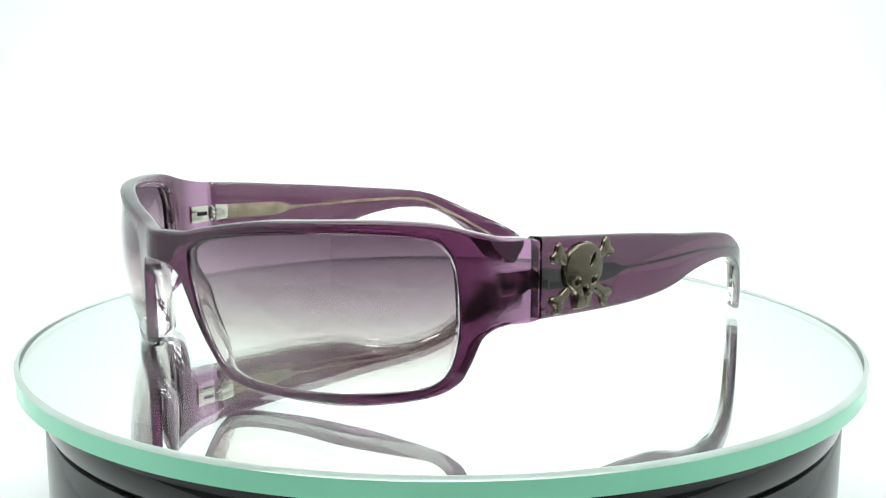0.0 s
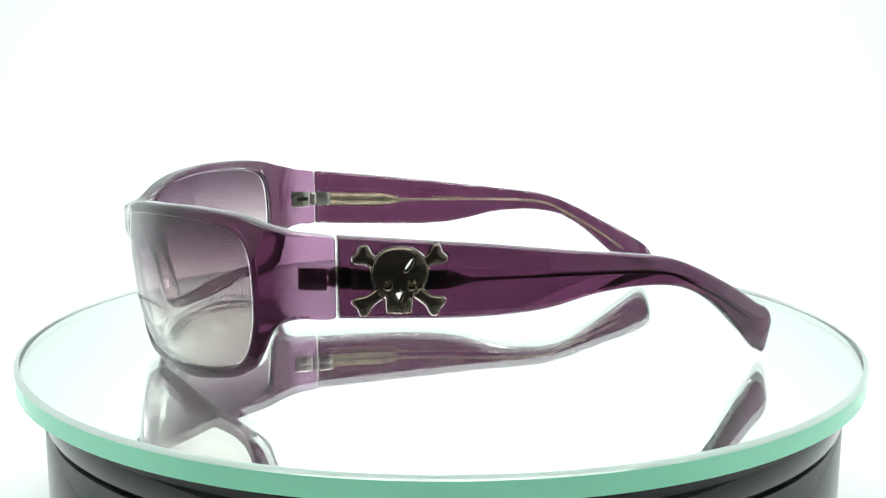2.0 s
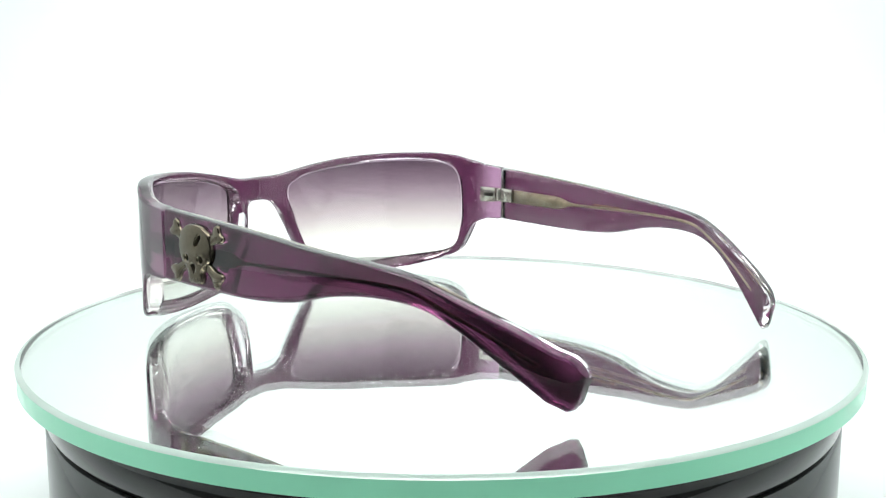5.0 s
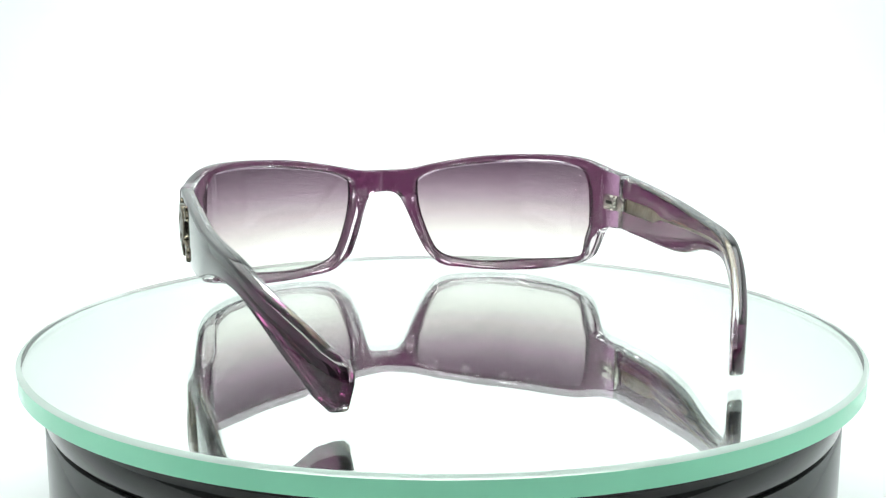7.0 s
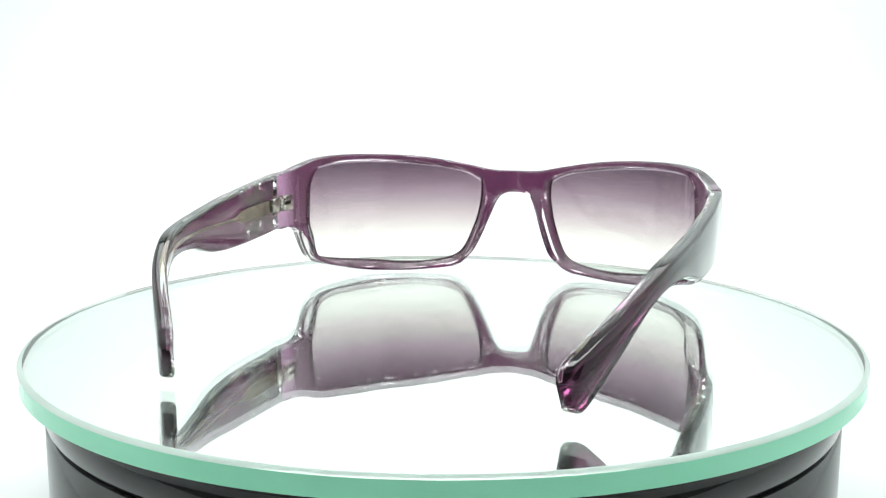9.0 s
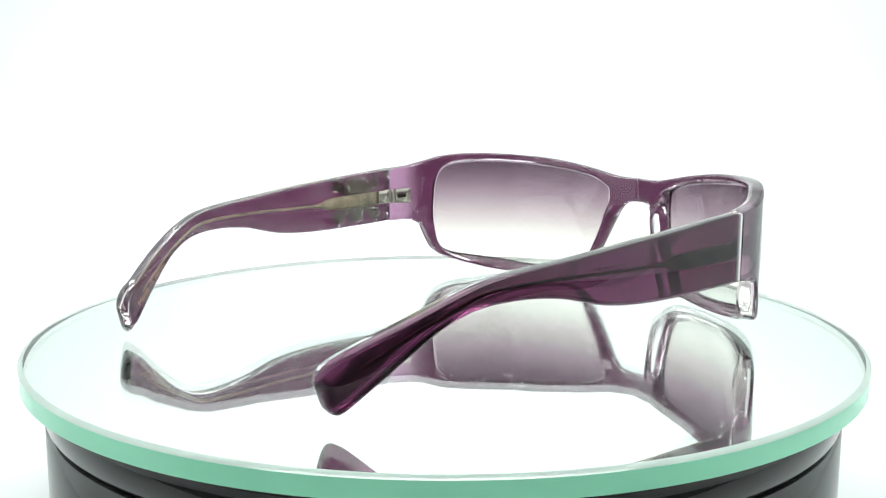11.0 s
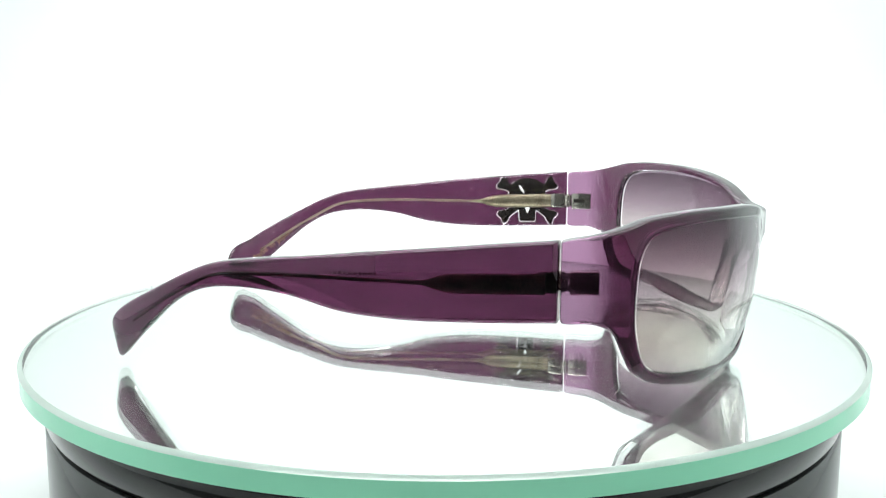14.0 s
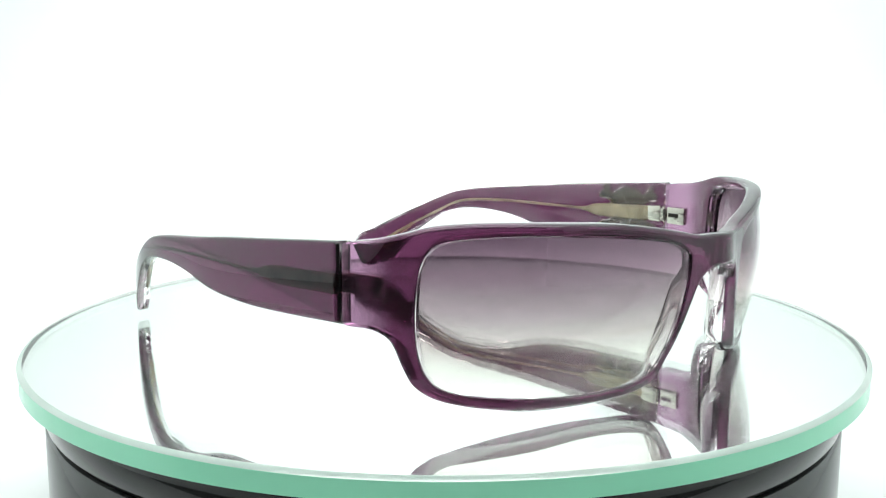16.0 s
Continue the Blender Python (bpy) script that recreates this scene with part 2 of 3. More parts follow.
def tent():
    X, B, F, T, Z = TENT_X, TENT_BACK, TENT_FRONT, TENT_TOP, TENT_FLOOR
    # floor and back are one sweep of cloth with a wide curve between them
    bm = bmesh.new()
    prof = [(-0.155, Z), (B - 0.18, Z)]
    prof += [(B - 0.18 + 0.18 * math.sin(a), Z + 0.18 - 0.18 * math.cos(a)) for a in np.linspace(0.1, math.pi / 2, 14)]
    prof += [(B, T)]
    rows = [[bm.verts.new((x, y, z)) for x in (-X, X)] for y, z in prof]
    back = [[bm.verts.new((x, y + 0.004, z - 0.004)) for x in (-X, X)] for y, z in prof]
    for a, b in zip(rows, rows[1:]):
        bm.faces.new((a[0], a[1], b[1], b[0]))
    for a, b in zip(back, back[1:]):
        bm.faces.new((a[0], b[0], b[1], a[1]))
    for k in (0, 1):
        for i in range(len(rows) - 1):
            bm.faces.new((rows[i][k], rows[i + 1][k], back[i + 1][k], back[i][k]))
    bm.faces.new((*rows[0], *reversed(back[0])))
    bm.faces.new((*rows[-1], *reversed(back[-1])))
    tagged(part("backdrop", bm, TENT), "seamless white cloth sweep of a light tent", kind="structure")
    # the dark table in front of the cloth
    bm = bmesh.new()
    box(bm, pose(0, (F + B) / 2, Z - 0.02), 2 * X + 0.1, B - F + 0.1, 0.03, 0.003)
    tagged(part("table_top", bm, TABLE), "dark matt table under the light tent", kind="structure")
    tent_sheet("wall_left", [(-X, F, Z), (-X, B, Z), (-X, B, T), (-X, F, T)], "white cloth side wall of the light tent")
    tent_sheet("wall_right", [(X, F, Z), (X, F, T), (X, B, T), (X, B, Z)], "white cloth side wall of the light tent")
    tent_sheet("ceiling", [(-X, F, T), (-X, B, T), (X, B, T), (X, F, T)], "white cloth roof of the light tent")


def led_strip(y):
    strip = tagged(empty("led_strip"), "white strip light with small bright diodes on the tent roof", "strip light", "strip lights")
    bm = bmesh.new()
    box(bm, pose(0, 0, 0), 0.60, 0.016, 0.006, 0.001)
    part("board", bm, STRIP, strip)
    for i in range(20):
        bm = bmesh.new()
        box(bm, pose((i - 9.5) * 0.029, 0, -0.004), 0.004, 0.004, 0.002, 0.0005)
        part("diode", bm, LED_GLOW, strip)
    strip.matrix_world = pose(0, y, TENT_TOP - 0.012)
    return strip


def led_bar(x, y, turn):
    """A short upright bar of diodes by the tent's open front, hung from the roof."""
    bar = tagged(empty("led_bar"), "short white bar of bright diodes hung from the tent roof", "strip light", "upright light bars")
    bm = bmesh.new()
    box(bm, pose(0, 0, 0.09), 0.016, 0.006, 0.24, 0.001)
    part("board", bm, STRIP, bar)
    for i in range(6):
        bm = bmesh.new()
        box(bm, pose(0, 0.004, (i - 2.5) * 0.017), 0.005, 0.002, 0.005, 0.0005)
        part("diode", bm, LED_GLOW, bar)
    bar.matrix_world = pose(x, y, TENT_TOP - 0.211, 0, 0, turn)
    return bar


# ---- the turntable ----
def turntable_base():
    base = tagged(empty("turntable_base"), "glossy black round turntable base with a fine groove", "turntable")
    base.matrix_world = pose(0, 0, TENT_FLOOR)
    z0 = TENT_FLOOR
    def body(name, prof, mat):
        bm, rows = lathe([(r * MM, z * MM - z0) for r, z in prof])
        bm.faces.new(rows[0])
        bm.faces.new(rows[-1])
        ob = part(name, bm, mat, base)
        return ob
    body("neck", [(97, -5.26), (97, -6.1)], DARK_GAP)
    body("platter", [(98, -6.0), (103.0, -6.0), (103.6, -6.2), (106.5, -8.7), (106.8, -9.1), (106.8, -15.4), (106.5, -15.8), (100, -15.9)], BLACK)
    body("groove_ring", [(105.3, -15.7), (105.3, -17.1)], DARK_GAP)
    body("drum", [(100, -16.9), (106.5, -17.0), (106.9, -17.4), (106.9, -59.0), (105.5, -61.5), (98, -61.9)], BLACK)
    return base


def glass_disc():
    """Float glass, silvered below, with ground arrises and a green polished edge."""
    disc = tagged(empty("mirror_disc"), "round mirror-backed glass disc with a pale green edge", "mirror plate")
    bm, rows = lathe([(0.001 * MM, 0.0), (60 * MM, 0.0), (110.4 * MM, 0.0)], 256)
    part("glass_top", bm, GLASS_TOP, disc, "clear float glass face")
    bm, rows = lathe([(r * MM, z * MM) for r, z in ((110.4, 0.0), (111.2, -0.3), (111.7, -0.8))], 256)
    part("ground_arris", bm, GLASS_ARRIS, disc, "ground grey-green arris")
    bm, rows = lathe([(r * MM, z * MM) for r, z in ((111.7, -0.8), (111.7, -5.1))], 256)
    part("green_edge", bm, GLASS_EDGE, disc, "pale green glass edge")
    bm, rows = lathe([(r * MM, z * MM) for r, z in ((111.45, -5.1), (111.45, -5.25))], 256)
    top, low = bm.faces.new(rows[0]), bm.faces.new(rows[-1])
    part("silver_backing", bm, MIRROR, disc, "silvered mirror backing", smooth=False)
    return disc


# ---- the sunglasses ----
# the front's outer face seen from above, from the middle of the bridge to the end of the lug
PLAN = spline([(-6, 85.0), (0, 86.2), (6, 85.0), (12, 83.7), (27.5, 80.2), (45, 72.6), (56.5, 63.2), (63.3, 55.2), (68.6, 46), (71.3, 34), (71.7, 29)], 40)[40:]
PLAN_S = np.concatenate([[0], np.cumsum(np.linalg.norm(np.diff(PLAN, axis=0), axis=1))])
PLAN_T = np.gradient(PLAN, axis=0)
PLAN_T /= np.linalg.norm(PLAN_T, axis=1)[:, None]
PLAN_T[0] = (1, 0)
# where each lug ends at its hinge gap (the emblem's side is a little longer), and where its temple begins
LUG_END = {s: float(np.interp(-y, -PLAN[:, 1], PLAN_S)) for s, y in ((1, 34.5), (-1, 32.55))}
TEMPLE_START = {1: 33.75, -1: 31.75}
GAP_SLANT = 0.14
DEEP = 4.0                    # thickness of the front


def ease(a, b, x):
    k = np.clip((x - a) / (b - a), 0, 1)
    return k * k * (3 - 2 * k)


def on_front(u, z, d):
    """The place (mm) at u along the front from the bridge, height z, d behind the outer face."""
    a = abs(u)
    # the front leans back towards its lower rim, less so towards the lugs
    q = max(0.0, 38 - z)
    lean = (0.012 * q + 0.0025 * q * q) * (1 - 0.65 * ease(40, 68, a) - 0.35 * ease(68, 82, a)) * ease(3, 10, a)
    x, y = np.interp(a, PLAN_S, PLAN[:, 0]), np.interp(a, PLAN_S, PLAN[:, 1])
    tx, ty = np.interp(a, PLAN_S, PLAN_T[:, 0]), np.interp(a, PLAN_S, PLAN_T[:, 1])
    k = 1 / math.hypot(tx, ty)
    nx, ny = -ty * k, tx * k
    s = 1 if u >= 0 else -1
    return Vector((s * (x - nx * d), y - ny * d - lean, z)) * MM


def bend(bm, place):
    """Carry a flat-built bmesh (u, z, d) over to the curved front, and its smooth normals with it."""
    bmesh.ops.recalc_face_normals(bm, faces=bm.faces[:])
    bm.normal_update()
    normals, h = [], 0.5
    for v in bm.verts:
        c = np.array(v.co)
        jac = np.stack([(np.array(place(*(c + h * e))) - np.array(place(*(c - h * e)))) / (2 * h * MM) for e in np.eye(3)], 1)
        n = np.linalg.solve(jac.T, np.array(v.normal))
        normals.append(n / np.linalg.norm(n))
    for v in bm.verts:
        v.co = place(*v.co)
    return normals


RIM_TOP = [(0, 35.1), (9, 35.5), (15.5, 36.8), (24.5, 38.5), (36, 40.1), (49, 40.9), (60, 41.2), (69, 41.0), (75.5, 40.3), (81, 38.9), (88, 37.3)]
# lower outline at the outer face and at the back
RIM_LOW = [(89.6, 18.4), (86.5, 17.8), (83.7, 16.0), (81.1, 10.7), (78.2, 6.7), (71.3, 3.7), (57.3, 1.8), (43.0, 1.2), (28.0, 1.4), (20.0, 3.4),
           (16.2, 8.2), (12.9, 14.2), (9.2, 23.4), (7.0, 26.4), (4.2, 27.6), (0, 27.9)]
RIM_LOW_BACK = [(89.6, 18.6), (86.0, 17.6), (82.9, 15.8), (80.5, 11.3), (77.8, 7.2), (71.1, 4.2), (57.5, 1.2), (43.0, 0.3), (30.0, 0.7), (20.7, 1.9),
                (15.9, 5.6), (12.9, 10.7), (8.9, 20.4), (6.6, 25.3), (4.2, 27.2), (0, 27.5)]
# lens opening at the outer face and at the back
HOLE = [(12.8, 29.8), (14.8, 32.8), (21.9, 35.3), (37.9, 37.4), (53.6, 38.4), (65.2, 38.1), (72.6, 37.1), (76.0, 34.8), (77.8, 30.2), (78.4, 22.2),
        (78.0, 15.6), (75.9, 9.7), (71.9, 6.6), (64.1, 5.2), (50.8, 4.0), (39.1, 3.1), (28.6, 3.5), (21.0, 5.6), (17.3, 10.2), (13.7, 20.5)]
HOLE_BACK = [(11.9, 29.3), (14.3, 32.6), (21.7, 35.6), (37, 37.7), (52, 38.5), (62.5, 38.6), (71.4, 37.6), (75.2, 35.4), (77.1, 30.8), (77.8, 22.5),
             (77.3, 15.5), (75.2, 9.3), (71.0, 6.3), (62.2, 4.1), (49.5, 2.6), (39.2, 2.4), (29.0, 2.9), (20.3, 4.8), (17.0, 8.6), (13.3, 18.8)]
def fill(bm, loops):
    edges = [bm.edges.get((r[i - 1], r[i])) for r in loops for i in range(len(r))]
    return [g for g in bmesh.ops.triangle_fill(bm, use_beauty=True, edges=edges)["geom"] if isinstance(g, bmesh.types.BMFace)]


def front_frame(parent):
    def half(low, end):
        top, low = spline(RIM_TOP, 10), spline(low, 10)
        return np.vstack([low[::-1], [(end - 3.0, 18.55), (end - 1.2, 18.65), (end - 0.3, 18.9), (end, 19.5), (end, 22), (end, 26), (end, 30), (end, 33),
                                       (end, 35.5), (end - 0.3, 36.1), (end - 1.2, 36.4), (end - 3.0, 36.7)], top[::-1]])
    whole = lambda low: np.vstack([half(low, LUG_END[1]), half(low, LUG_END[-1])[::-1][1:-1] * (-1, 1)])
    area = lambda q: 0.5 * np.sum(q[:, 0] * np.roll(q[:, 1], -1) - np.roll(q[:, 0], -1) * q[:, 1])
    ccw = lambda q: q if area(q) > 0 else q[::-1]
    hole, hole_back = (spline(h, 10, closed=True) for h in (HOLE, HOLE_BACK))
    loops = [(ccw(whole(RIM_LOW)), ccw(whole(RIM_LOW_BACK)), 1), (ccw(hole), ccw(hole_back), -1),
             (ccw(hole * (-1, 1)), ccw(hole_back * (-1, 1)), -1)]
    # rings from the outer face to the back: (inset, depth)
    ring_plan = [(1.05, 0.0), (0.8, 0.0), (0.5, 0.1), (0.22, 0.4), (0.05, 0.8), (0.0, 1.25), (0.0, 2.0), (0.0, 2.9), (0.1, 3.4), (0.3, 3.8), (0.6, 4.0), (0.9, 4.0)]
    hole_plan = [(0.7, 0.0), (0.45, 0.0), (0.2, 0.08), (0.0, 0.25), (-0.1, 0.42), (0.35, 0.6), (0.45, 1.3), (0.45, 2.0), (0.45, 3.0), (0.55, 3.5), (0.75, 4.0), (0.95, 4.0)]
    bm = bmesh.new()
    rings = []
    for loop, behind, sign in loops:
        rows = []
        for i, d in ring_plan if sign > 0 else hole_plan:
            rows.append([bm.verts.new((q[0], q[1], d)) for q in inset(loop + (behind - loop) * float(ease(0.2, 2.2, d)), i * sign * (1 - 0.9 * ease(88, 93, np.abs(loop[:, :1]))))])
        for k, (a, b) in enumerate(zip(rows, rows[1:])):
            for i in range(len(a)):
                f = bm.faces.new((a[i - 1], a[i], b[i], b[i - 1]))
                u, z = abs(a[i].co.x), a[i].co.y
                # the clear layer is thicker at the nose pads and the lower outer corners
                deep = 4 if z < 17 and 76 < u < 86 else 6 if z < 24 and u < 16.5 else 8 if u < 70 else 7
                f.material_index = 0 if k < (deep if sign > 0 else 5) else 1
        rings.append(rows)
    for f in fill(bm, [r[0] for r in rings]):
        f.material_index = 0
    for f in fill(bm, [r[-1] for r in rings]):
        f.material_index = 1
    for u in np.arange(-96.75, 97, 1.5):
        bmesh.ops.bisect_plane(bm, geom=bm.verts[:] + bm.edges[:] + bm.faces[:], plane_co=(u, 0, 0), plane_no=(1, 0, 0))
    def place(u, z, d):
        a, end = abs(u), LUG_END[1 if u >= 0 else -1]
        # clear nose pads and the thick lower outer corners stand out behind
        nose = math.exp(-((a - 12.5 - 0.25 * (18 - z)) / 3.2) ** 2) * ease(29, 22, z) * ease(3, 8, z)
        corner = ease(74, 79, a) * ease(87, 83, a) * ease(19, 13, z)
        d += float(ease(1.8, 4, d)) * (2.6 * nose + 1.6 * corner)
        a -= GAP_SLANT * d * float(ease(end - 7, end - 1, a))
        return on_front(a if u >= 0 else -a, z, d)
    normals = bend(bm, place)
    return part("front_frame", bm, [PLUM_FRONT, CRYSTAL], parent, "plum acetate front with a crystal-clear back layer", normals=normals)


def lens(parent, side):
    loop = spline(HOLE, 8, closed=True)
    loop = even(loop + 0.45 * (spline(HOLE_BACK, 8, closed=True) - loop), 1.1)
    loop = inset(loop if np.sum(loop[:, 0] * np.roll(loop[:, 1], -1) - np.roll(loop[:, 0], -1) * loop[:, 1]) > 0 else loop[::-1], -0.6)
    bm = bmesh.new()
    rows = [[bm.verts.new((q[0], q[1], d)) for q in loop] for d in (0.55, 1.6)]
    for i in range(len(loop)):
        bm.faces.new((rows[0][i - 1], rows[0][i], rows[1][i], rows[1][i - 1])).material_index = 1
    # an untinted edge ring, wider behind, stands in for the bevel's bright line
    for r, d in zip(rows, (0.55, 1.6)):
        inner = [bm.verts.new((q[0], q[1], d)) for q in inset(loop, 1.0 if d > 1 else 0.6)]
        for i in range(len(loop)):
            bm.faces.new((r[i - 1], r[i], inner[i], inner[i - 1])).material_index = 1
        fill(bm, [inner])
    for u in np.arange(16.5, 80, 1.5):
        bmesh.ops.bisect_plane(bm, geom=bm.verts[:] + bm.edges[:] + bm.faces[:], plane_co=(u, 0, 0), plane_no=(1, 0, 0))
    for z in np.arange(6, 38, 3.0):
        bmesh.ops.bisect_plane(bm, geom=bm.verts[:] + bm.edges[:] + bm.faces[:], plane_co=(0, z, 0), plane_no=(0, 1, 0))
    def place(u, z, d):
        # the lens bulges a little between its rims
        bulge = 1.7 * max(0.0, 1 - ((z - 21) / 17) ** 2) * max(0.0, 1 - ((u - 46) / 33.5) ** 4)
        return on_front(u * side, z, d - bulge)
    normals = bend(bm, place)
    return part("lens", bm, [LENS, LENS_BEVEL_GLINT], parent, "gradient lens, plum-grey above and clear below", normals=normals)


# the temple's side profile: top and bottom of each cross-section (y, z), and the outer face from above (y -> x)
TEMPLE_TOP = [(33.8, 36.3), (16, 35.0), (-3, 33.4), (-20, 31.5), (-34, 30.1), (-43.5, 28.6), (-50.5, 26.0), (-58, 22.2), (-66, 17.8), (-71.5, 14.4)]
TEMPLE_LOW = [(33.8, 18.7), (18, 18.2), (1, 18.0), (-13, 19.1), (-25, 22.0), (-36, 23.1), (-46, 22.1), (-54, 18.2), (-63, 10.4), (-70.3, 3.4)]
# the rounded tip: top, bottom and width of its last cross-sections
TEMPLE_TIP = [((-73.2, 13.2), (-71.7, 2.1), 0.98), ((-74.7, 11.9), (-72.7, 1.45), 0.92), ((-75.6, 10.4), (-73.6, 1.7), 0.8), ((-76.1, 8.8), (-74.5, 3.0), 0.55)]
TEMPLE_PLAN = [(40, 71.5), (34, 71.4), (10, 70.8), (-10, 69.5), (-24, 68), (-40, 65.2), (-52, 61.3), (-62, 56.2), (-74, 48.6), (-80, 45)]
TEMPLE_THICK = 4.0


def temple_plan(side):
    """The outer face from above; worn a little to one side, as the pair is slightly skewed."""
    q = spline(TEMPLE_PLAN, 12)[::-1]
    q[:, 1] -= side * 0.8 * ease(20, -30, q[:, 0]) * ease(-74, -52, q[:, 0])
    return q


TEMPLE_FACE = {side: temple_plan(side) for side in (-1, 1)}


def temple_x(y, depth, side):
    """x of the temple's face at y, depth behind its outer face (mm)."""
    q = TEMPLE_FACE[side]
    return float(np.interp(y, q[:, 0], q[:, 1])) - depth * (1.0 + 0.1 * float(ease(-20, -70, y)))


def temple(parent, side):
    start, lift = TEMPLE_START[side], 0.35 if side < 0 else -0.4
    top = spline([(start, TEMPLE_TOP[0][1])] + TEMPLE_TOP[1:], 8)
    low = spline([(start, TEMPLE_LOW[0][1])] + TEMPLE_LOW[1:], 8)
    top[:, 1] += lift * ease(-72, -60, top[:, 0]) * (1 if side < 0 else ease(34, 0, top[:, 0]))
    reach = (-1.0 if side < 0 else 0.0, 0)
    top = np.vstack([top, [np.add(q[0], reach) for q in TEMPLE_TIP]])
    low = np.vstack([low, [np.add(q[1], reach) for q in TEMPLE_TIP]])
    thick = TEMPLE_THICK
    arc = lambda r: [(r * (1 - math.cos(a)), r * (1 - math.sin(a))) for a in np.linspace(0, math.pi / 2, 5)]
    bm, rows = bmesh.new(), []
    n = len(top)
    for j, (t, b) in enumerate(zip(top, low)):
        h = np.linalg.norm(t - b)
        w = thick * (1 if j < n - 4 else TEMPLE_TIP[j - n + 4][2])
        pinch = (thick - w) / 2
        ring = []
        # (depth from the outer face, distance from the top), counter-clockwise
        outer, inner = arc(0.95 * w / thick), arc(1.1 * w / thick)
        sect = outer + [(0.52 * w, 0.0)]
        sect += [(w - dx, dz) for dx, dz in inner[::-1]]
        sect += [(w - dx, h - dz) for dx, dz in inner] + [(0.52 * w, h)]
        sect += [(dx, h - dz) for dx, dz in outer[::-1]]
        for dx, dz in sect:
            y, z = t + (b - t) * dz / h
            x = temple_x(y, dx + pinch, side)
            y += GAP_SLANT * dx * float(ease(start - 7, start - 1, y))
            ring.append(bm.verts.new((side * x * MM, y * MM, z * MM)))
        rows.append(ring)
    m = len(rows[0])
    for j, (a, b) in enumerate(zip(rows, rows[1:])):
        for i in range(m):
            f = bm.faces.new((a[i - 1], a[i], b[i], b[i - 1]))
            k = (i - 1) % m
            f.material_index = 0 if k < 5 or k >= m - 6 else 1
    bm.faces.new(rows[0][16:] + rows[0][:6]).material_index = 0
    bm.faces.new(rows[0][5:17]).material_index = 1
    bm.faces.new(rows[-1][16:] + rows[-1][:6]).material_index = 0
    bm.faces.new(rows[-1][5:17]).material_index = 0
    ob = part("temple", bm, [PLUM, CRYSTAL], parent, "plum acetate temple with a clear inner layer and bent tip")
    return ob


def core_wire(owner, side):
    """The wire core: a flat brass tongue by the hinge that runs out into a thin wire inside the temple."""
    path = [(30.5, 26.9), (20, 26.6), (11, 26.4), (7.5, 26.35), (3.2, 26.3), (-10, 26.4), (-24, 26.5), (-36, 26.2), (-44, 25.2), (-50, 22.4), (-58, 17.8), (-68, 11.0)]
    half = [2.25, 2.2, 2.1, 1.55, 0.5, 0.42, 0.42, 0.42, 0.42, 0.42, 0.42, 0.42]
    back = 0.8 if side > 0 else -1.2
    q = spline([(p[0] + back * float(ease(-30, 0, p[0])), p[1], h) for p, h in zip(path, half)], 5)
    bm, rows = bmesh.new(), []
    for y, z, h in q:
        x0 = temple_x(y, 2.3, side)
        rows.append([bm.verts.new((side * (x0 + a) * MM, y * MM, (z + b) * MM)) for a, b in
                     ((0.35, -h * 0.8), (0.42, 0), (0.35, h * 0.8), (0, h), (-0.35, h * 0.8), (-0.42, 0), (-0.35, -h * 0.8), (0, -h))])
    for a, b in zip(rows, rows[1:]):
        for i in range(8):
            bm.faces.new((a[i - 1], a[i], b[i], b[i - 1]))
    bm.faces.new(rows[0]), bm.faces.new(rows[-1])
    return part("core_wire", bm, BRASS, owner, "brass wire core inside the acetate")


def hinge(owner, side):
    """Barrel hinge on the inner face: a block on the front's lug, a block on the temple and five barrels between."""
    x, zc = temple_x(34, TEMPLE_THICK, side), 27.2
    pin = TEMPLE_START[side] + 0.9
    bm = bmesh.new()
    box(bm, pose(side * (x - 0.6) * MM, (pin + 4.5) * MM, (zc - 0.1) * MM, 0, 0, side * 7), 2.7 * MM, 6.2 * MM, 5.1 * MM, 0.35 * MM)
    # the temple's block narrows towards the core
    at = len(bm.verts)
    box(bm, pose(side * (x - 0.4) * MM, (pin - 3.3) * MM, zc * MM), 2.1 * MM, 4.6 * MM, 5.0 * MM, 0.4 * MM)
    bm.verts.ensure_lookup_table()
    for v in bm.verts[at:]:
        if v.co.y < (pin - 4.6) * MM:
            v.co.z = zc * MM + (v.co.z - zc * MM) * 0.86
            v.co.x += side * 0.35 * MM
    ob = part("hinge", bm, STEEL, owner, "polished steel barrel hinge", sharp=35)
    # a dark inlay, slightly proud of the block, stands in for a slot's shade
    bm = bmesh.new()
    box(bm, pose(side * (x - 1.75) * MM, (pin + 3.7) * MM, zc * MM, 0, 0, side * 7), 0.5 * MM, 3.6 * MM, 1.2 * MM, 0.1 * MM)
    part("hinge_slot_shade", bm, SLOT_SHADE, ob, "dark inlay in place of the shaded slot between the hinge's leaves", sharp=35)
    for k in range(3):
        z = zc + (k - 1) * 1.25
        bm = bmesh.new()
        rod(bm, pose(side * (x - 0.9) * MM, pin * MM, z * MM), 1.2 * MM, 1.12 * MM, 18, 0.12 * MM)
        y, reach = (pin - 1.0, 2.2) if k == 1 else (pin + 1.3, 2.4)
        box(bm, pose(side * (x - 0.5) * MM, y * MM, z * MM), 1.3 * MM, reach * MM, 1.12 * MM, 0.12 * MM)
        part("hinge_barrel", bm, STEEL, ob, sharp=35)
    bm = bmesh.new()
    rod(bm, pose(side * (x - 0.9) * MM, pin * MM, zc * MM), 0.55 * MM, 4.6 * MM, 14, 0.15 * MM)
    part("hinge_screw", bm, STEEL, ob)
    return ob


